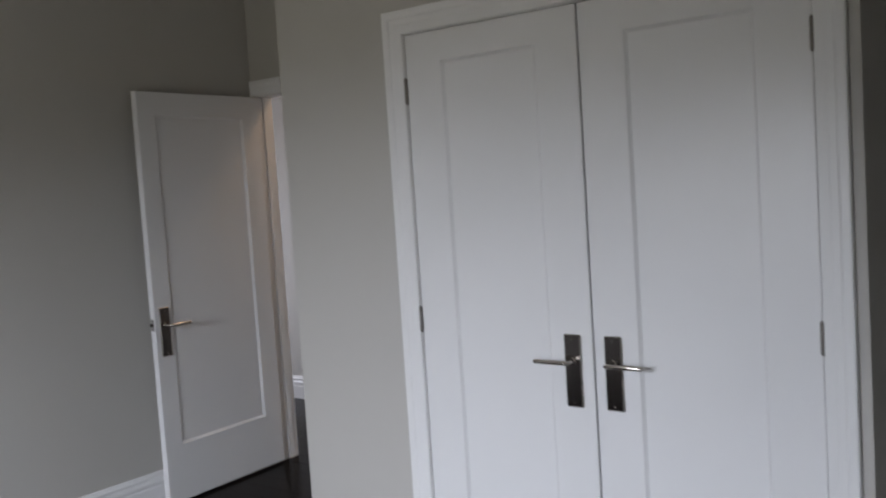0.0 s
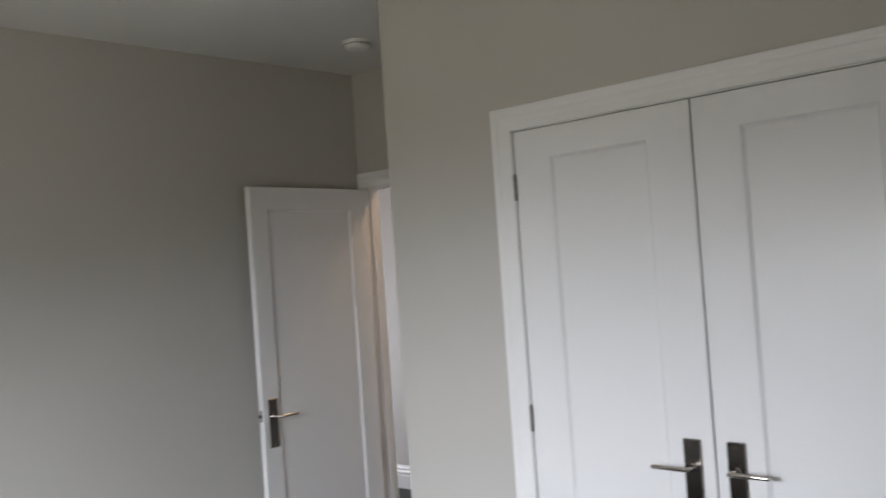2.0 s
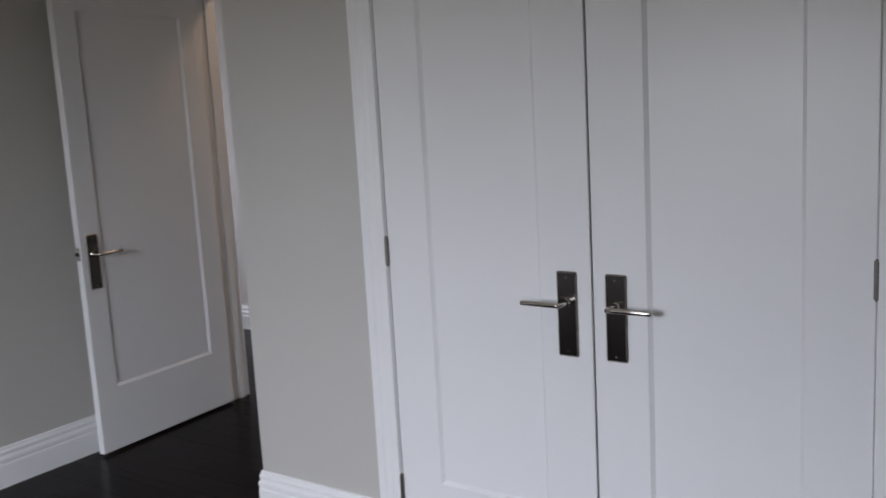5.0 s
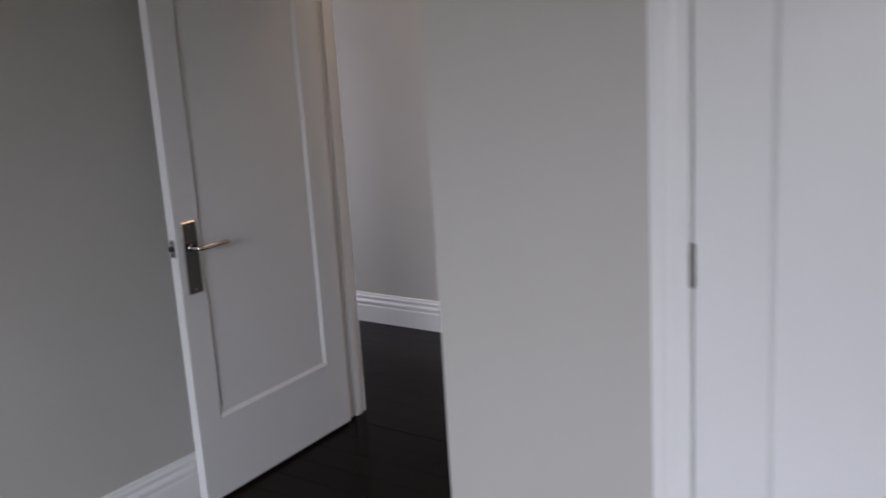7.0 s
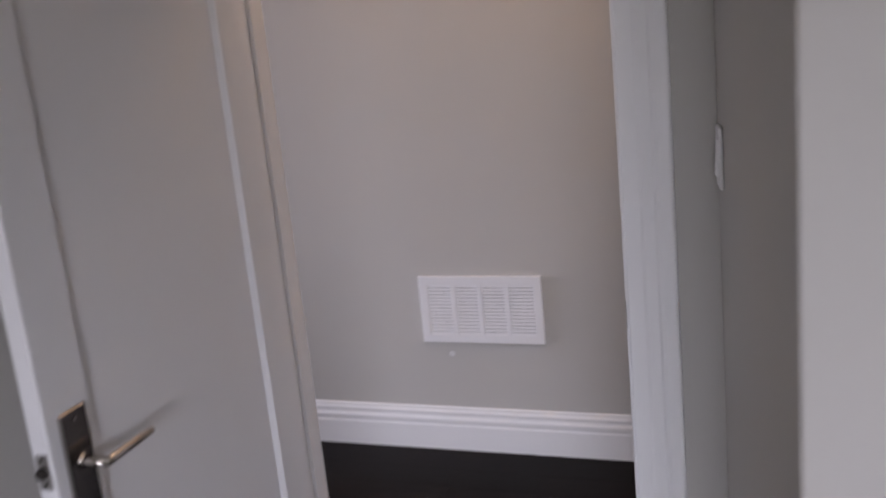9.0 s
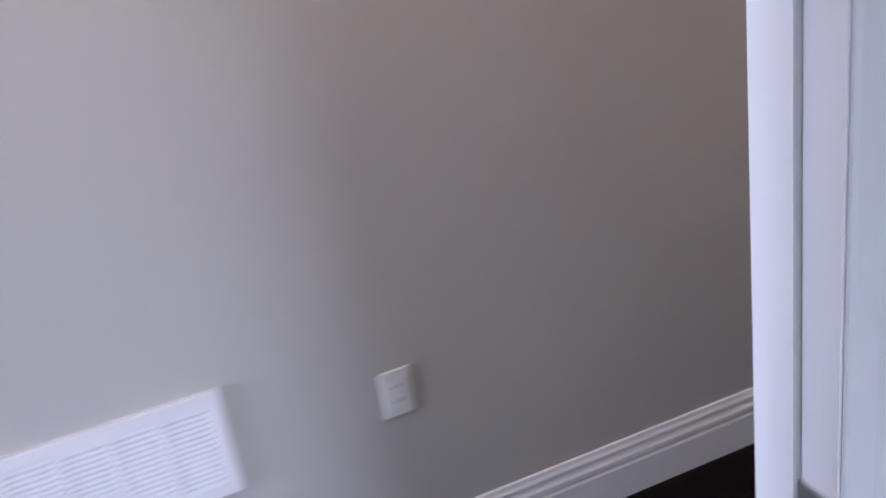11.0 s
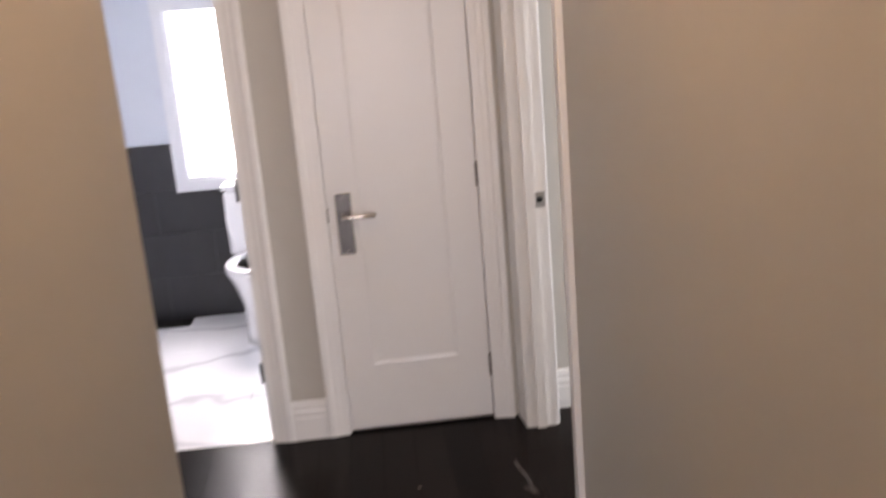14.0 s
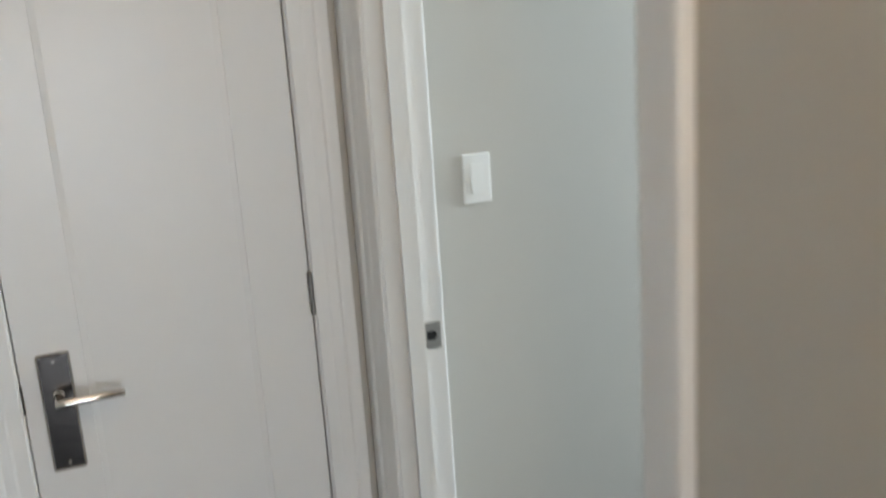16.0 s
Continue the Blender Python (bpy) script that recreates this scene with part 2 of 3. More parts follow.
bm = bmesh.new()
skin(bm, [[(0.0, 0.002, z), (SX, YD, z), (SX + 0.13, YD, z), (0.12, 0.11, z)] for z in (0, CEIL)])
structure("wall_wardrobe_side", bm, WALL, "greige painted side wall of the closet beside the door", "wall")
WX0, WX1, WZ0, WZ1 = 0.15, 1.85, 0.85, 2.2
wall("wall_south", [(XL - 0.12, WX0, YB - 0.15, YB, 0, CEIL), (WX1, XR + 0.045, YB - 0.15, YB, 0, CEIL),
                    (WX0, WX1, YB - 0.15, YB, 0, WZ0), (WX0, WX1, YB - 0.15, YB, WZ1, CEIL)], "plain painted bedroom wall with a window")
wall("wall_east", [(XR, XR + 0.045, YB, YD, 0, CEIL)], "plain painted bedroom side wall")
wall("wall_hall", [(XW - 0.12, XHE, YH1, YH1 + 0.13, 0, CEIL)], "greige painted hall wall with a return air grille")
# unseen end wall, its window opening added for the hall fill lamp
wall("wall_hall_west", [(XW - 0.12, XW, YH0, 1.1, 0, CEIL), (XW - 0.12, XW, 1.94, YH1, 0, CEIL), (XW - 0.12, XW, 1.1, 1.94, 0, 0.45), (XW - 0.12, XW, 1.1, 1.94, 1.6, CEIL)],
     "plain painted wall at the unseen hall end, with an added window")
wall("wall_landing", [(XHE - 0.13, XHE, YH1 + 0.13, 3.5, 0, CEIL), (XHE, XE + 0.14, 3.38, 3.5, 0, CEIL)], "plain painted landing walls")
wall("wall_end", [(XE, XE + 0.14, YR1, LJ0, 0, CEIL), (XE, XE + 0.14, LJ0, LJ1, DOOR_TOP, CEIL), (XE, XE + 0.14, LJ1, TJ0, 0, CEIL),
                  (XE, XE + 0.14, TJ0, TJ1, DOOR_TOP, CEIL), (XE, XE + 0.14, TJ1, 3.38, 0, CEIL)],
     "greige painted wall at the hall end with cupboard door and bathroom doorway")
wall("wall_cupboard", [(XE + 0.14, XE + 0.75, YR1 - 0.01, YR1 + 0.06, 0, CEIL), (XE + 0.14, XE + 0.75, 1.80, 1.90, 0, CEIL), (XE + 0.68, XE + 0.75, YR1 + 0.06, 1.80, 0, CEIL)],
     "plain painted cupboard walls")
wall("wall_second_room", [(4.07, 4.18, -3.3, YR0, 0, CEIL)], "pale grey painted wall of the second bedroom with a light switch")
wall("wall_second_room_west", [(XR + 0.045, XR + 0.075, -3.3, YD, 0, CEIL)], "plain painted side wall of the second bedroom")
wall("wall_second_room_south", [(2.895, 2.96, -3.4, -3.25, 0, CEIL), (3.95, 4.07, -3.4, -3.25, 0, CEIL), (2.96, 3.95, -3.4, -3.25, 0, 0.9), (2.96, 3.95, -3.4, -3.25, 2.1, CEIL)],
     "plain painted wall of the second bedroom with a window opening")

# bathroom shell, window opening through the far wall
BWY0, BWY1, BWZ0, BWZ1 = 1.74, 2.668, 0.753, 1.83
wall("wall_bath_far", [(XB, XB + 0.16, 1.0, BWY0, 0, CEIL), (XB, XB + 0.16, BWY1, 3.62, 0, CEIL), (XB, XB + 0.16, BWY0, BWY1, 0, BWZ0), (XB, XB + 0.16, BWY0, BWY1, BWZ1, CEIL)],
     "pale bathroom wall above dark tiles with a window", BATHW)
wall("wall_bath_side", [(XE + 0.75, XB, 0.9, 1.0, 0, CEIL), (XE + 0.14, XB, 3.5, 3.62, 0, CEIL)], "plain pale bathroom side walls", BATHW)
wall("wall_bath_partition", [(XE + 0.14, 4.73, 2.785, 2.90, 0, CEIL)], "short white bathroom partition wall beside the doorway", BATHW)
wall("wall_bath_cupboard_side", [(XE + 0.14, XE + 0.75, 1.902, 1.95, 0, CEIL), (XE + 0.752, XE + 0.80, 1.0, 1.95, 0, CEIL)], "plain pale bathroom wall behind the cupboard", BATHW)

structure("ceiling", boxes((-5.3, 6.1, YB - 0.2, 3.7, CEIL, CEIL + 0.1)), CEILM, "flat white painted ceiling", "ceiling")
structure("subfloor", boxes((-5.3, 6.1, YB - 0.2, 3.7, -0.20, -0.016)), DARK, "dark underlay beneath the floor boards", "subfloor")
structure("ground", boxes((-400, 400, -400, 400, -3.2, -3.0)), GARDEN, "green garden ground below the upper storey", "ground")

# ---- casings, jambs and skirting ----
def on_y(face, sign):
    return lambda s, v, z: (s, face + sign * v, z)


def on_x(face, sign):
    return lambda s, v, z: (face + sign * v, s, z)


casing("trim_bedroom_door", on_y(YD, -1), BJ0, BJ1, DOOR_TOP, "white moulded casing round the bedroom doorway", wl=0.22, wr=1.2)
casing("trim_bedroom_door_hall", on_y(YH0, 1), BJ0, BJ1, DOOR_TOP, "white moulded casing round the bedroom doorway, hall side")
casing("trim_wardrobe", on_y(0.0, -1), CJ0, CJ1, DOOR_TOP, "white moulded casing round the double closet doors")
casing("trim_cupboard", on_x(XE, -1), LJ0, LJ1, DOOR_TOP, "white moulded casing round the narrow cupboard door", wl=0.985)
casing("trim_bathroom", on_x(XE, -1), TJ0, TJ1, DOOR_TOP, "white moulded casing round the bathroom doorway")
casing("trim_second_room", on_y(YR1, 1), RJ0, RJ1, DOOR_TOP, "white moulded casing round the second bedroom doorway", wr=1.5)

casing("trim_second_room_inside", on_y(YR0, -1), RJ0, RJ1, DOOR_TOP, "white moulded casing round the second bedroom doorway, room side", wl=0.9)


def jambs(name, bm, label):
    return structure(name, bm, TRIM, label, "door jamb")


JT = 0.004
jambs("trim_jamb_bedroom", boxes((BJ0 - 0.002, BJ0 + JT, YD - 0.004, YH0 + 0.004, 0, DOOR_TOP), (BJ1 - JT, BJ1 + 0.002, YD - 0.004, YH0 + 0.004, 0, DOOR_TOP),
                                 (BJ0, BJ1, YD - 0.004, YH0 + 0.004, DOOR_TOP - JT, DOOR_TOP + 0.002),
                                 (BJ0 + JT, BJ0 + 0.014, YD + 0.045, YD + 0.08, 0, DOOR_TOP - JT), (BJ1 - 0.014, BJ1 - JT, YD + 0.045, YD + 0.08, 0, DOOR_TOP - JT)),
      "white painted jamb of the bedroom doorway")
jambs("trim_jamb_second_room", boxes((RJ1 - JT, RJ1 + 0.002, YR0 - 0.004, YR1 + 0.004, 0, DOOR_TOP), (RJ0 - 0.002, RJ0 + JT, YR0 - 0.004, YR1 + 0.004, 0, DOOR_TOP),
                                     (RJ0, RJ1, YR0 - 0.004, YR1 + 0.004, DOOR_TOP - JT, DOOR_TOP + 0.002),
                                     (RJ1 - 0.016, RJ1 - JT, YR0 + 0.040, YR0 + 0.078, 0, DOOR_TOP - JT)),
      "white painted jamb of the second bedroom doorway")
jambs("trim_jamb_bathroom", boxes((XE - 0.004, XE + 0.144, TJ0 - 0.002, TJ0 + JT, 0, DOOR_TOP), (XE - 0.004, XE + 0.144, TJ1 - JT, TJ1 + 0.002, 0, DOOR_TOP),
                                  (XE - 0.004, XE + 0.144, TJ0, TJ1, DOOR_TOP - JT, DOOR_TOP + 0.002),
                                  (XE + 0.05, XE + 0.085, TJ0 + JT, TJ0 + 0.014, 0, DOOR_TOP - JT)),
      "white painted jamb of the bathroom doorway")
jambs("trim_jamb_cupboard", boxes((XE - 0.003, XE + 0.14, LJ0 - 0.002, LJ0 + 0.002, 0, DOOR_TOP), (XE - 0.003, XE + 0.14, LJ1 - 0.002, LJ1 + 0.002, 0, DOOR_TOP),
                                  (XE - 0.003, XE + 0.14, LJ0, LJ1, DOOR_TOP - 0.003, DOOR_TOP + 0.002)), "white painted jamb of the cupboard door")
jambs("trim_jamb_wardrobe", boxes((CJ0 - 0.002, CJ0 + 0.002, -0.003, 0.11, 0, DOOR_TOP), (CJ1 - 0.002, CJ1 + 0.002, -0.003, 0.11, 0, DOOR_TOP),
                                  (CJ0, CJ1, -0.003, 0.11, DOOR_TOP - 0.003, DOOR_TOP + 0.002)), "white painted jamb of the closet doors")

CW = 0.086
baseboard([(XL, YD), (XL, YB)])
baseboard([(CJ0 - CW, 0), (0, 0), (SX, YD), (BJ1 + CW, YD)])
baseboard([(XR, YD), (CX1, YD), (CX1, 0), (CJ1 + CW, 0)])
baseboard([(XHE, 3.38), (XHE, YH1), (XW, YH1)])
baseboard([(BJ1 + CW, YH0), (RJ0 - CW, YR1)])
baseboard([(XW, YH0), (BJ0 - CW, YH0)])
baseboard([(XE, LJ1 + CW), (XE, TJ0 - CW)])
baseboard([(4.07, -3.2), (4.07, YR0)])
baseboard([(XL, YB), (XR, YB), (XR, YD)])


# ---- doors ----
def leaf_mesh(w, h, t, stile_a, stile_b, top, bottom, recess=0.010, slope=0.011):
    """A one-panel door leaf, front at y = 0: flat frame, sloped sticking and a sunk panel on both faces."""
    bm = bmesh.new()

    def ring(x0, x1, z0, z1, y):
        return [bm.verts.new(p) for p in ((x0, y, z0), (x1, y, z0), (x1, y, z1), (x0, y, z1))]

    e = 0.0025
    sides = []
    for y, s in ((0.0, 1), (t, -1)):
        edge = ring(0, w, 0, h, y + s * e)
        outer = ring(e, w - e, e, h - e, y)
        inner = ring(stile_a, w - stile_b, bottom, h - top, y)
        lip = ring(stile_a + 0.0015, w - stile_b - 0.0015, bottom + 0.0015, h - top - 0.0015, y + s * 0.002)
        sunk = ring(stile_a + slope, w - stile_b - slope, bottom + slope, h - top - slope, y + s * recess)
        for a, b in ((edge, outer), (outer, inner), (inner, lip), (lip, sunk)):
            for i in range(4):
                bm.faces.new((a[i], a[(i + 1) % 4], b[(i + 1) % 4], b[i]))
        bm.faces.new(sunk)
        sides.append(edge)
    a, b = sides
    for i in range(4):
        bm.faces.new((a[i], a[(i + 1) % 4], b[(i + 1) % 4], b[i]))
    return bm


PLATE_Z0, PLATE_Z1, LEVER_Z = 0.748, 0.990, 0.903


def door_handle(door, px, way, dz, lever_mat=None):
    """Tall backplate with two screws and a straight lever, on the front of a door leaf; way: which way the lever points."""
    z0, z1, lz = PLATE_Z0 - dz, PLATE_Z1 - dz, LEVER_Z - dz
    bm = bmesh.new()
    box(bm, px - 0.031, px + 0.031, -0.0065, 0.0, z0, z1, bevel=0.0036, seg=1)
    plate = part("backplate", bm, RIM, door, "tall dark nickel backplate with a bright bevelled edge")
    bm = bmesh.new()
    box(bm, px - 0.0272, px + 0.0272, -0.0076, -0.004, z0 + 0.0038, z1 - 0.0038, bevel=0.0008, seg=1)
    part("plate_face", bm, NICKEL, plate, "dark glossy nickel face")
    for sz in (z0 + 0.016, z1 - 0.016):
        bm = bmesh.new()
        rod(bm, (px, -0.0090, sz), (px, -0.0066, sz), 0.0034, 12, 0.0026)
        part("screw", bm, RIM, plate, "small steel screw")
    bm = bmesh.new()
    k, r = 18, 0.0081
    ring = [(r * math.cos(2 * math.pi * i / k), r * math.sin(2 * math.pi * i / k)) for i in range(k)]
    loops = [[(px + way * u * f, y, lz + w * f) for u, w in ring] for f, y in ((1.55, -0.0075), (1.5, -0.0095), (1.08, -0.011), (1.0, -0.016))]
    loops.append([(px + way * u, -0.054 + u, lz + w) for u, w in ring])
    loops += [[(px + way * e, -0.054 + u * f, lz + w * f) for u, w in ring] for e, f in ((0.012, 1.0), (0.060, 0.96), (0.117, 0.94), (0.1192, 0.80), (0.1200, 0.5))]
    skin(bm, loops)
    part("lever", bm, lever_mat or LEVER, door, "polished nickel straight lever handle", smooth=True)


def hinge(door, x, z, side):
    bm = bmesh.new()
    for j in range(3):
        rod(bm, (x, -0.006, z - 0.044 + j * 0.0298), (x, -0.006, z - 0.0155 + j * 0.0298), 0.0066, 14)
    rod(bm, (x, -0.006, z + 0.0445), (x, -0.006, z + 0.049), 0.005, 12, 0.003)
    rod(bm, (x, -0.006, z - 0.049), (x, -0.006, z - 0.0445), 0.003, 12, 0.005)
    box(bm, x - 0.0012, x + 0.0012, -0.002, 0.02, z - 0.0445, z + 0.0445)
    part("hinge", bm, HINGE, door, "satin nickel butt hinge")


def door_leaf(name, label, m, w, h, stiles, top, bottom, group="", recess=0.010, slope=0.011):
    d = thing(name, label, "door", m, group)
    part("leaf", leaf_mesh(w, h, 0.035, stiles[0], stiles[1], top, bottom, recess, slope), DOORM, d)
    return d


GAP = 0.012
BD_W = 0.80
bedroom_door = door_leaf("bedroom_door", "white one-panel wooden door standing open against the side wall",
                         pose(-1.061, 0.055, GAP, 0, 0, 92.8), BD_W, 2.03, (0.105, 0.122), 0.115, 0.282)
door_handle(bedroom_door, 0.056, 1, GAP)
bm = bmesh.new()
box(bm, -0.0015, 0.001, 0.006, 0.029, 0.868, 0.926, bevel=0.0006)
fp = part("latch_plate", bm, STEEL, bedroom_door, "satin steel latch faceplate on the door edge")
bm = bmesh.new()
rod(bm, (-0.011, 0.0175, 0.897), (-0.001, 0.0175, 0.897), 0.0085, 20, 0.0092)
part("latch_bolt", bm, NICKEL, fp, "dark rounded latch bolt")
for sz in (0.876, 0.918):
    bm = bmesh.new()
    rod(bm, (-0.0024, 0.0175, sz), (-0.001, 0.0175, sz), 0.0034, 12)
    part("screw", bm, NICKEL, fp, "small dark screw")

MID = 1.354
left_leaf = door_leaf("closet_door", "white one-panel closet door, closed, with a lever handle", pose(CJ0 + 0.004, -0.001, GAP), MID - 0.003 - CJ0 - 0.004, 2.032, (0.155, 0.155), 0.105, 0.262, "double closet doors")
door_handle(left_leaf, 1.279 - CJ0 - 0.004, -1, GAP)
for z in (1.845, 1.017, 0.235):
    hinge(left_leaf, -0.001, z - GAP, -1)
right_leaf = door_leaf("closet_door", "white one-panel closet door, closed, with a lever handle", pose(MID + 0.003, -0.001, GAP), CJ1 - 0.004 - MID - 0.003, 2.032, (0.155, 0.155), 0.105, 0.262, "double closet doors")
door_handle(right_leaf, 1.425 - MID - 0.003, 1, GAP)
for z in (1.845, 1.017, 0.235):
    hinge(right_leaf, CJ1 - MID - 0.006, z - GAP, 1)

cup = door_leaf("cupboard_door", "narrow white one-panel cupboard door, closed, at the hall end", pose(4.043, LJ1 - 0.004, GAP, 0, 0, -90), LJ1 - LJ0 - 0.008, 2.03, (0.120, 0.125), 0.115, 0.272, recess=0.0045, slope=0.014)
door_handle(cup, LJ1 - 0.004 - 1.671, 1, GAP)
for z in (1.845, 1.019, 0.235):
    hinge(cup, LJ1 - LJ0 - 0.007, z - GAP, 1)
bm = bmesh.new()
box(bm, -0.010, 0.002, -0.007, 0.012, 0.866, 0.922, bevel=0.002)
part("strike_lip", bm, NICKEL, cup, "steel strike lip beside the latch")


# strike plates and bare hinge leaves on the jambs
def strike(m, label):
    s = thing("strike_plate", label, "strike plate", m)
    bm = bmesh.new()
    box(bm, -0.0225, 0.0225, -0.003, 0.0, -0.029, 0.029, bevel=0.0008)
    part("plate", bm, STEEL, s)
    bm = bmesh.new()
    rod(bm, (0.003, -0.0036, 0), (0.003, -0.001, 0), 0.0105, 20)
    box(bm, -0.009, 0.003, -0.0035, -0.001, -0.0095, 0.0095)
    part("latch_hole", bm, DARK, s, "dark latch hole")
    return s


strike(pose(RJ1 - JT, YR0 + 0.024, 0.921, 0, 0, -90), "satin steel strike plate on the second bedroom jamb")
strike(pose(BJ1 - JT, YD + 0.022, 0.905, 0, 0, -90), "satin steel strike plate on the bedroom door jamb")
for z in (1.845, 1.015, 0.245):
    h = thing("jamb_hinge", "satin nickel hinge leaf on the bathroom jamb", "hinge", group="bathroom door hinges")
    bm = bmesh.new()
    box(bm, XE + 0.092, XE + 0.146, TJ0 + JT, TJ0 + JT + 0.0025, z - 0.0445, z + 0.0445, bevel=0.0006)
    part("hinge_leaf", bm, STEEL, h)
    bm = bmesh.new()
    rod(bm, (XE + 0.150, TJ0 + JT + 0.031, z - 0.0445), (XE + 0.150, TJ0 + JT + 0.031, z + 0.0445), 0.0070, 14)
    box(bm, XE + 0.1465, XE + 0.149, TJ0 + JT, TJ0 + JT + 0.030, z - 0.0445, z + 0.0445)
    part("knuckle", bm, NICKEL, h)


# ---- wall plates, grille, detector ----
def cover_plate(name, label, m, rocker, group=""):
    """A 70 x 115 mm cover plate, front towards -y."""
    p = thing(name, label, "light switch" if rocker else "outlet", m, group)
    bm = bmesh.new()
    box(bm, -0.035, 0.035, -0.0065, 0.0, -0.0575, 0.0575, bevel=0.003)
    plate = part("cover_plate", bm, PLASTIC, p)
    if rocker:
        bm = bmesh.new()
        a = [(-0.0165, -0.0065, -0.033), (0.0165, -0.0065, -0.033), (0.0165, -0.0065, 0.033), (-0.0165, -0.0065, 0.033)]
        b = [(-0.0165, -0.012, -0.033), (0.0165, -0.012, -0.033), (0.0165, -0.0078, 0.033), (-0.0165, -0.0078, 0.033)]
        skin(bm, [a, b])
        part("rocker", bm, PLASTIC, p, "white rocker paddle")
    else:
        bm = bmesh.new()
        box(bm, -0.0165, 0.0165, -0.0085, -0.006, -0.033, 0.033, bevel=0.001)
        face = part("receptacle", bm, PLASTIC, p, "white receptacle insert")
        for cz in (-0.018, 0.018):
            for cx in (-0.0065, 0.0065):
                bm = bmesh.new()
                box(bm, cx - 0.001, cx + 0.001, -0.0089, -0.008, cz - 0.004, cz + 0.004)
                part("slot", bm, DARK, face, "dark plug slot")
    return p


cover_plate("wall_outlet", "white outlet with a plain cover plate on the bedroom wall", pose(XL, -0.81, 0.325, 0, 0, 90), False)
cover_plate("wall_outlet", "white outlet with a plain cover plate low on the hall wall", pose(-0.43, YH1, 0.517), False)
cover_plate("light_switch", "white rocker light switch on the second bedroom wall", pose(4.07, 0.733, 1.211, 0, 0, -90), True)
cover_plate("light_switch", "white rocker light switch on the closet side wall", pose(SX * 0.80 / YD - 0.001, 0.80, 1.234, 0, 0, -81.6), True)

GX0, GX1, GZ0, GZ1 = -1.252, -0.798, 0.420, 0.667
grille = thing("air_grille", "white louvred return air grille on the hall wall", "air vent")
GY, GD, GF = YH1, 0.013, 0.029
ix0, ix1, iz0, iz1 = GX0 + GF, GX1 - GF, GZ0 + GF, GZ1 - GF


def frame_ring(x0, x1, z0, z1, y):
    return [(x0, y, z0), (x1, y, z0), (x1, y, z1), (x0, y, z1)]


bm = bmesh.new()
rings = [[bm.verts.new(p) for p in frame_ring(*a)] for a in (
    (GX0, GX1, GZ0, GZ1, GY), (GX0, GX1, GZ0, GZ1, GY - GD + 0.002), (GX0 + 0.002, GX1 - 0.002, GZ0 + 0.002, GZ1 - 0.002, GY - GD),
    (ix0, ix1, iz0, iz1, GY - GD), (ix0 + 0.001, ix1 - 0.001, iz0 + 0.001, iz1 - 0.001, GY - GD + 0.001), (ix0 + 0.001, ix1 - 0.001, iz0 + 0.001, iz1 - 0.001, GY))]
for a, b in zip(rings, rings[1:]):
    for i in range(4):
        bm.faces.new((a[i], a[(i + 1) % 4], b[(i + 1) % 4], b[i]))
part("frame", bm, VENTM, grille)
# flat black sheet on the wall, painting the duct's shade between the slats
part("duct_shade_sheet", boxes((ix0, ix1, GY - 0.0015, GY - 0.0005, iz0, iz1)), DARK, grille, "black sheet for the shade of the duct behind the louvres")
for c in range(1, 4):
    x = ix0 + (ix1 - ix0) * c / 4
    part("divider", boxes((x - 0.0075, x + 0.0075, GY - GD + 0.0002, GY - 0.002, iz0, iz1), bevel=0.0006), VENTM, grille)
ROWS = 15
pitch = (iz1 - iz0) / ROWS
slat = bpy.data.meshes.new("slat")
bm = bmesh.new()
sw = (ix1 - ix0) / 4
skin(bm, [[(x, -0.0098, 0.42 * pitch), (x, -0.0126, -0.36 * pitch), (x, -0.0114, -0.40 * pitch), (x, -0.0086, 0.42 * pitch)] for x in (-sw / 2, sw / 2)])
bmesh.ops.recalc_face_normals(bm, faces=bm.faces)
bm.to_mesh(slat)
bm.free()
slat.materials.append(VENTM)
for c in range(4):
    for r in range(ROWS):
        o = new("slat", slat)
        o.parent = grille
        o.location = (ix0 + (ix1 - ix0) * (c + 0.5) / 4, GY, iz0 + pitch * (r + 0.44))
for x in (GX0 + 0.014, GX1 - 0.014):
    bm = bmesh.new()
    rod(bm, (x, GY - GD - 0.001, (GZ0 + GZ1) / 2), (x, GY - GD + 0.001, (GZ0 + GZ1) / 2), 0.0035, 12)
    part("screw", bm, VENTM, grille)

det = thing("smoke_detector", "round white smoke detector on the bedroom ceiling", "smoke detector", pose(-0.58, 0.40, CEIL))
bm = bmesh.new()
prof = ((0.072, 0.0), (0.072, -0.008), (0.066, -0.011), (0.062, -0.014), (0.062, -0.020), (0.059, -0.030), (0.050, -0.037), (0.028, -0.040))
k = 40
skin(bm, [[(r * math.cos(2 * math.pi * i / k), r * math.sin(2 * math.pi * i / k), z) for i in range(k)] for r, z in prof])
part("housing", bm, PLASTIC, det, smooth=False)
bm = bmesh.new()
rod(bm, (0.02, 0.01, -0.043), (0.02, 0.01, -0.039), 0.011, 20)
part("test_button", bm, PLASTIC, det)
for j in range(16):
    a = 2 * math.pi * j / 16
    bm = bmesh.new()
    box(bm, 0.0595, 0.0628, -0.008, 0.008, -0.0195, -0.0145)
    bmesh.ops.rotate(bm, verts=bm.verts, cent=(0, 0, 0), matrix=Matrix.Rotation(a, 3, "Z"))
    part("vent_slot", bm, DARK, det)

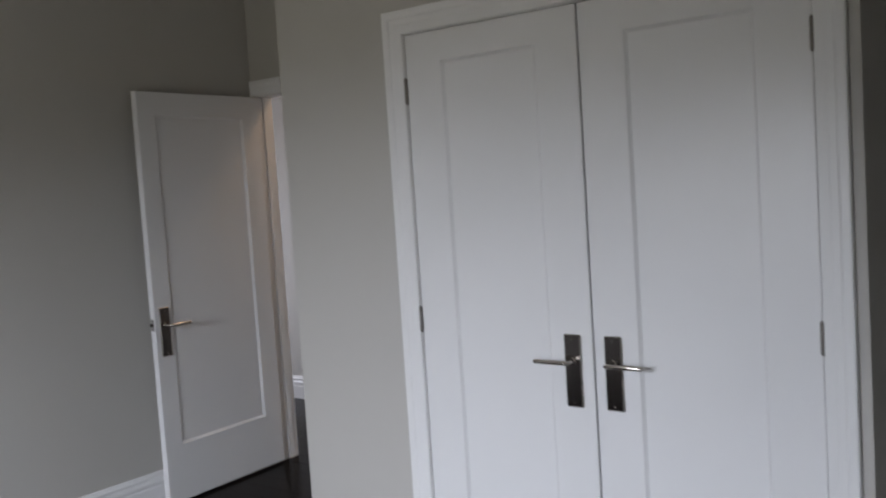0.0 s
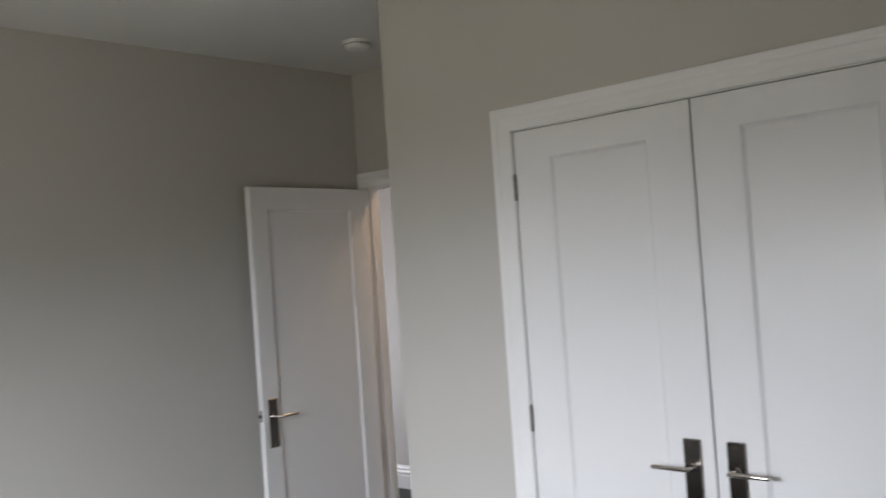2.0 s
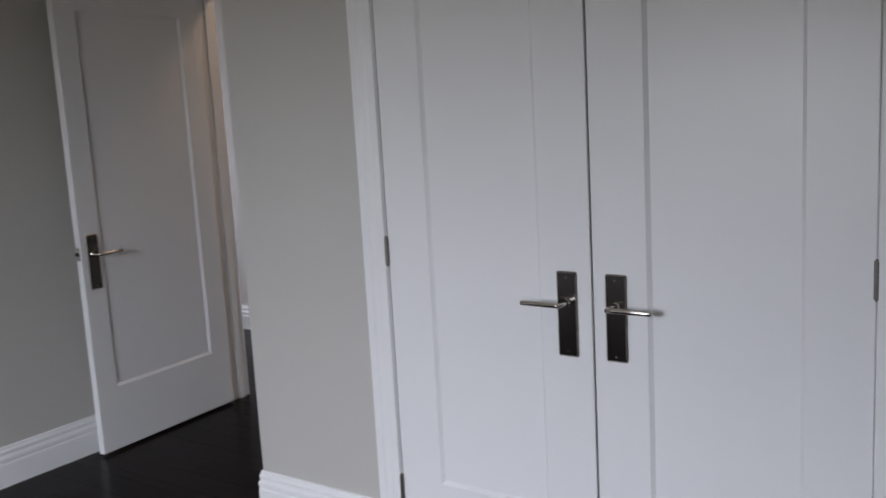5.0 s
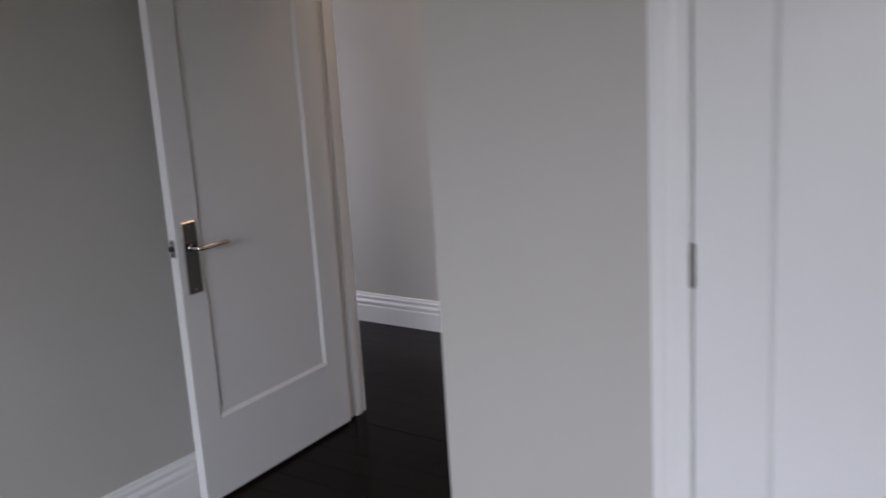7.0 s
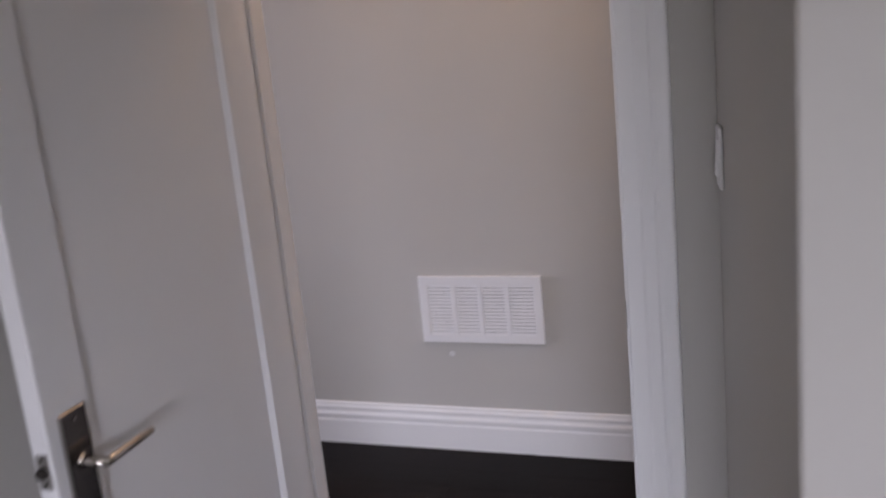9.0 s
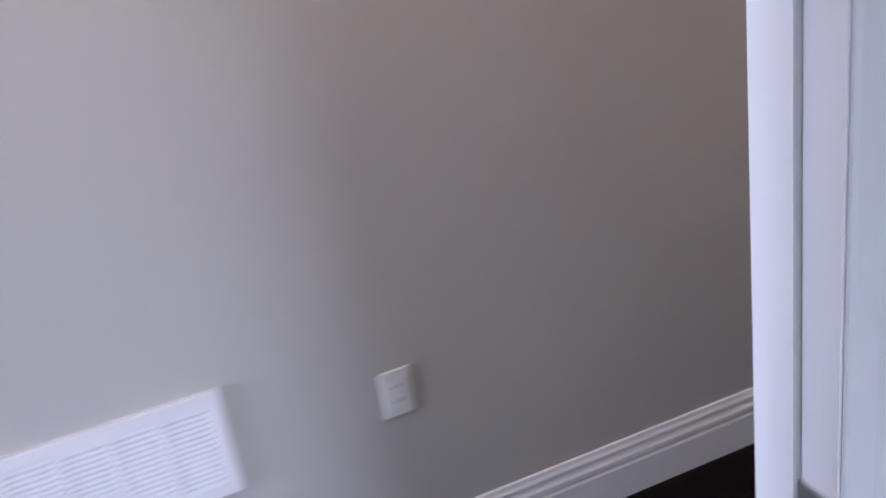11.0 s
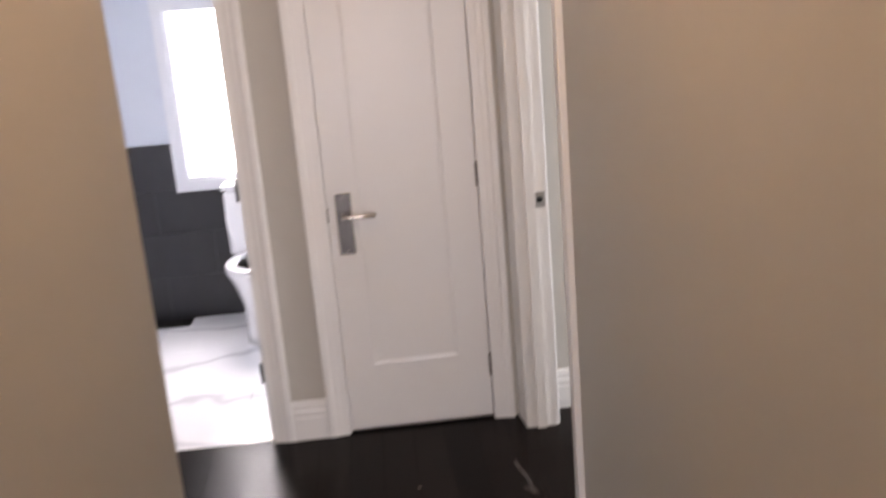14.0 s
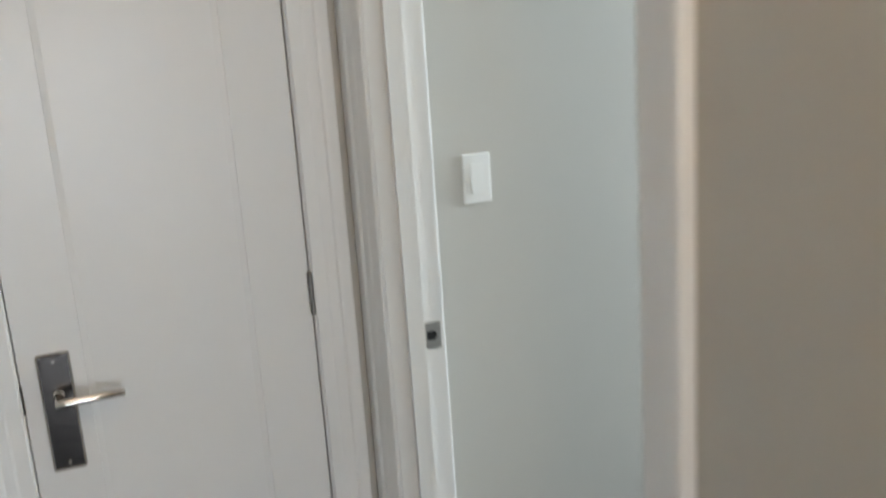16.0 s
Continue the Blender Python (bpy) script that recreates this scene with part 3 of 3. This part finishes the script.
# flush ceiling lamp that gives the hall its warm light
cl = thing("ceiling_lamp", "warm flush opal glass ceiling lamp in the hall", "ceiling lamp", pose(1.9, 1.52, CEIL), "hall ceiling lamps")
bm = bmesh.new()
rod(bm, (0, 0, -0.025), (0, 0, 0), 0.15, 48)
part("base", bm, STEEL, cl)
bm = bmesh.new()
k = 40
skin(bm, [[(r * math.cos(2 * math.pi * i / k), r * math.sin(2 * math.pi * i / k), z) for i in range(k)] for r, z in ((0.145, -0.024), (0.142, -0.045), (0.125, -0.068), (0.09, -0.085), (0.04, -0.093))])
glass = part("glass_shade", bm, LAMPGLASS, cl, smooth=True)
glass.visible_shadow = False
copy_thing(cl, pose(-0.7, 1.52, CEIL))

# ---- bathroom ----
def window(name, label, put, s0, s1, z0, z1, depth, rim=0.115, low=0.065, sash=0.05):
    w = tagged(new(name), label, "window", kind="structure")
    e = 0.02
    a0, a1, b0, b1 = s0 + rim, s1 - rim, z0 + low, z1 - rim
    bm = bmesh.new()
    for a in ((s0, s1, z0, b0), (s0, s1, b1, z1), (s0, a0, b0, b1), (a1, s1, b0, b1)):
        put(bm, *a, -0.018, depth)
    part("window_frame", bm, VINYL, w)
    bm = bmesh.new()
    for a in ((a0, a1, b0, b0 + e), (a0, a1, b1 - e, b1), (a0, a0 + e, b0 + e, b1 - e), (a1 - e, a1, b0 + e, b1 - e)):
        put(bm, *a, sash, sash + 0.04)
    part("sash", bm, VINYL, w)
    bm = bmesh.new()
    put(bm, a0 + e, a1 - e, b0 + e, b1 - e, sash + 0.018, sash + 0.022)
    g = part("pane", bm, GLASS, w)
    g.visible_shadow = False
    return w


window("window_1", "white framed bathroom window, bright with daylight", lambda bm, s0, s1, z0, z1, d0, d1: box(bm, XB + d0, XB + d1, s0, s1, z0, z1), BWY0, BWY1, BWZ0, BWZ1, 0.12, 0.06, 0.06, -0.008)
window("window_2", "white framed bedroom window", lambda bm, s0, s1, z0, z1, d0, d1: box(bm, s0, s1, YB - d1, YB - d0, z0, z1), WX0, WX1, WZ0, WZ1, 0.12)
# window_3 is an added, unseen window that carries the hall fill lamp
window("window_3", "white framed window added out of view at the hall end", lambda bm, s0, s1, z0, z1, d0, d1: box(bm, XW - d1, XW - d0, s0, s1, z0, z1), 1.1, 1.94, 0.45, 1.6, 0.11)
structure("backdrop", boxes((XB + 0.6, XB + 0.62, 0.6, 4.2, -0.2, 3.2)), SKYPANE, "overexposed bright sky outside the bathroom window", "sky")

toilet = thing("toilet", "white porcelain toilet below the bathroom window, lid raised", "toilet", pose(5.84, 2.20, 0, 0, 0, 90))


def oval(cx, cy, rx, ry, z, k=32, square=2.0):
    pts = []
    for i in range(k):
        a = 2 * math.pi * i / k
        c, s = math.cos(a), math.sin(a)
        pts.append((cx + rx * math.copysign(abs(c) ** (2 / square), c), cy + ry * math.copysign(abs(s) ** (2 / square), s), z))
    return pts


bm = bmesh.new()
skin(bm, [oval(0, 0.36, 0.115, 0.25, 0.0, square=2.6), oval(0, 0.36, 0.112, 0.24, 0.05, square=2.6), oval(0, 0.37, 0.12, 0.24, 0.20), oval(0, 0.385, 0.155, 0.255, 0.31), oval(0, 0.40, 0.183, 0.265, 0.375), oval(0, 0.40, 0.188, 0.27, 0.395),
          oval(0, 0.40, 0.180, 0.262, 0.402), oval(0, 0.40, 0.135, 0.21, 0.400), oval(0, 0.40, 0.12, 0.19, 0.33), oval(0, 0.40, 0.06, 0.10, 0.22)])
part("bowl", bm, PORC, toilet, smooth=True)
bm = bmesh.new()
skin(bm, [oval(0, 0.40, 0.186, 0.262, 0.404), oval(0, 0.40, 0.188, 0.265, 0.414), oval(0, 0.40, 0.182, 0.258, 0.422), oval(0, 0.40, 0.128, 0.20, 0.420), oval(0, 0.40, 0.126, 0.198, 0.404)])
part("seat", bm, PORC, toilet, smooth=True)
bm = bmesh.new()
box(bm, -0.19, 0.19, 0.0, 0.175, 0.395, 0.765, bevel=0.025, seg=3)
part("tank", bm, PORC, toilet)
bm = bmesh.new()
box(bm, -0.197, 0.197, -0.005, 0.185, 0.767, 0.80, bevel=0.012, seg=3)
part("tank_lid", bm, PORC, toilet)
bm = bmesh.new()
skin(bm, [[(x, y, z) for x, z, _ in oval(0, 0.60, 0.185, 0.19, 0, square=2.4)] for y in (0.186, 0.20)])
part("raised_lid", bm, PORC, toilet)
bm = bmesh.new()
rod(bm, (0.12, 0.175, 0.70), (0.12, 0.19, 0.70), 0.012, 16)
part("flush_button", bm, LEVER, toilet)

reg = thing("floor_register", "black slotted floor register beside the tiled wall", "floor vent")
part("frame", boxes((5.71, 5.845, 2.68, 2.70, 0, 0.006), (5.71, 5.845, 2.92, 2.94, 0, 0.006), (5.71, 5.725, 2.70, 2.92, 0, 0.006), (5.83, 5.845, 2.70, 2.92, 0, 0.006)), REG, reg)
# black sheet under the slats, the register's inner shade as plain colour
part("opening", boxes((5.725, 5.83, 2.70, 2.92, 0.0003, 0.001)), DARK, reg)
for j in range(12):
    y = 2.708 + j * 0.0186
    part("slat", boxes((5.725, 5.83, y, y + 0.007, 0.001, 0.0045)), REG, reg)

structure("trim_tile_edge", boxes((XE + 0.145, 4.744, 2.771, 2.785, 0.13, 0.14), (4.73, 4.744, 2.785, 2.902, 0.13, 0.14)), TRIM, "thin white edge strip above the tile baseboard", "edge trim")
structure("trim_tile_base", boxes((XE + 0.145, 4.742, 2.773, 2.785, 0, 0.13), (4.73, 4.742, 2.785, 2.90, 0, 0.13)), GREYT, "charcoal tile baseboard along the bathroom partition", "baseboard")

# ---- pieces of wall and floor ----
bed = structure("trim_tile_bed", boxes((XB - 0.004, XB, 1.0, BWY0, 0, 1.03), (XB - 0.004, XB, BWY0, BWY1, 0, BWZ0), (XB - 0.004, XB, BWY1, 3.5, 0, 1.03)), GROUT, "dark grout bed behind the bathroom wall tiles", "wall tiles")


def block(bm, x0, x1, y0, y1, z0, z1, e=0.0012):
    return box(bm, x0, x1, y0, y1, z0, z1, bevel=e, seg=1)


G = 0.0006
rows = ((0.0, 0.258), (0.258, 0.516), (0.516, 0.774), (0.774, 1.033))
for r, (z0, z1) in enumerate(rows):
    y = 1.0 - (0.3 if r % 2 else 0.0)
    while y < 3.5:
        y0, y1 = max(y, 1.0), min(y + 0.6, 3.5)
        spans = [(y0, y1)]
        if z1 > BWZ0 + 0.03:
            spans = [(a, b) for a, b in ((y0, min(y1, BWY0)), (max(y0, BWY1), y1)) if b - a > 0.02]
        for a, b in spans:
            bm = bmesh.new()
            zz = z1
            block(bm, XB - 0.012, XB - 0.004, a + G, b - G, z0 + G, zz - G, 0.0006)
            part("tile", bm, GREYT, bed)
        y += 0.6

tilefloor = structure("floor_bath", boxes((XE + 0.02, XB, 1.0, 3.5, -0.016, -0.006)), GROUTW, "white veined marble tile floor in the bathroom", "floor")
x = XE + 0.02
while x < XB:
    y = 1.0
    while y < 3.5:
        bm = bmesh.new()
        block(bm, x + G, min(x + 0.6, XB) - G, y + G, min(y + 0.6, 3.5) - G, -0.006, 0.0)
        part("tile", bm, MARBLE, tilefloor)
        y += 0.6
    x += 0.6

boards = structure("floor", boxes((XW, XE + 0.02, YB, 3.5, -0.016, -0.012)), DARK, "dark espresso hardwood floor of long boards", "floor")
rng = random.Random(5)
BW = 0.125
shapes = {}


def plank(x0, x1, y0, y1):
    ln, wd = round(x1 - x0, 3), round(y1 - y0, 3)
    if (ln, wd) not in shapes:
        bm = bmesh.new()
        e = 0.0008
        a = [(0, 0, -0.012), (ln, 0, -0.012), (ln, wd, -0.012), (0, wd, -0.012)]
        b = [(0, 0, -e), (ln, 0, -e), (ln, wd, -e), (0, wd, -e)]
        c = [(e, e, 0), (ln - e, e, 0), (ln - e, wd - e, 0), (e, wd - e, 0)]
        skin(bm, [a, b, c])
        bmesh.ops.recalc_face_normals(bm, faces=bm.faces)
        me = bpy.data.meshes.new("board")
        bm.to_mesh(me)
        bm.free()
        me.materials.append(WOOD)
        shapes[(ln, wd)] = me
    o = new("board", shapes[(ln, wd)])
    o.parent = boards
    o.location = (x0, y0, 0)


def lay(x0, x1, y0, y1):
    y = y0
    while y < y1 - 0.01:
        x = x0 - rng.choice((0.0, 0.3, 0.6, 0.9, 1.2))
        while x < x1 - 0.005:
            ln = rng.choice((1.2, 1.5, 1.8, 2.1))
            a, b = max(x, x0), min(x + ln, x1)
            if b - a > 0.03:
                plank(a + 0.0002, b - 0.0002, y + 0.0002, min(y + BW, y1) - 0.0002)
            x += ln
        y += BW


lay(XL, XR, YB, 0.0)
lay(XL, 0.1, 0.0, YD)
lay(CX1, XR, 0.0, YD)
lay(BJ0, BJ1, YD, YH0)
lay(XW, XE + 0.02, YH0, YH1)
lay(XHE, XE + 0.02, YH1, 3.38)
lay(RJ0, RJ1, YR0, YH0)
lay(XR + 0.075, 4.07, -1.5, YR0)

# ---- marks on the hall floor and wall ----
def scuff(name, label, pts, r, mat):
    bm = bmesh.new()
    loops = [[(x + r * k * math.cos(2 * math.pi * i / 6), y + 0.5 * r * k * math.sin(2 * math.pi * i / 6), 0.0004 + 0.0006 * (i % 2)) for i in range(6)] for (x, y), k in pts]
    for ring in loops:
        bm.faces.new([bm.verts.new(p) for p in ring])
    for (a, ka), (b, kb) in zip(pts, pts[1:]):
        d = Vector((b[0] - a[0], b[1] - a[1], 0)).normalized()
        n = Vector((-d.y, d.x, 0)) * r * 0.5
        skin(bm, [[(a[0] + n.x * ka, a[1] + n.y * ka, 0.0003), (a[0] - n.x * ka, a[1] - n.y * ka, 0.0003), (a[0], a[1], 0.0012)],
                  [(b[0] + n.x * kb, b[1] + n.y * kb, 0.0003), (b[0] - n.x * kb, b[1] - n.y * kb, 0.0003), (b[0], b[1], 0.0012)]])
    return tagged(finish(name, bm, mat), label, "scuff mark")


CHALK = material("plaster_dust", (0.27, 0.25, 0.24), 0.9, var=0.2)
scuff("plaster_scuff", "thin pale plaster scratch on the dark hall floor", (((3.650, 1.13), 0.5), ((3.590, 1.125), 1.0), ((3.530, 1.11), 0.8), ((3.430, 1.10), 0.6), ((3.390, 1.085), 0.4)), 0.004, CHALK)
scuff("plaster_scuff", "thin pale plaster scratch on the dark hall floor", (((3.450, 1.13), 0.4), ((3.400, 1.10), 0.9)), 0.004, CHALK)
scuff("plaster_scuff", "small pale plaster speck on the dark hall floor", (((3.530, 1.494), 1.0), ((3.526, 1.488), 0.8)), 0.006, CHALK)

bm = bmesh.new()
k = 9
skin(bm, [[(-1.152 + r * math.cos(2 * math.pi * i / k) * (1 + 0.2 * (i % 2)), YH1 - d, 0.373 + r * math.sin(2 * math.pi * i / k)) for i in range(k)] for r, d in ((0.011, 0.0), (0.009, 0.0008), (0.004, 0.0012))])
tagged(finish("plaster_dab", bm, material("filler", (0.66, 0.65, 0.64), 0.9, var=0.05)), "small pale dab of wall filler below the air grille", "filler spot")
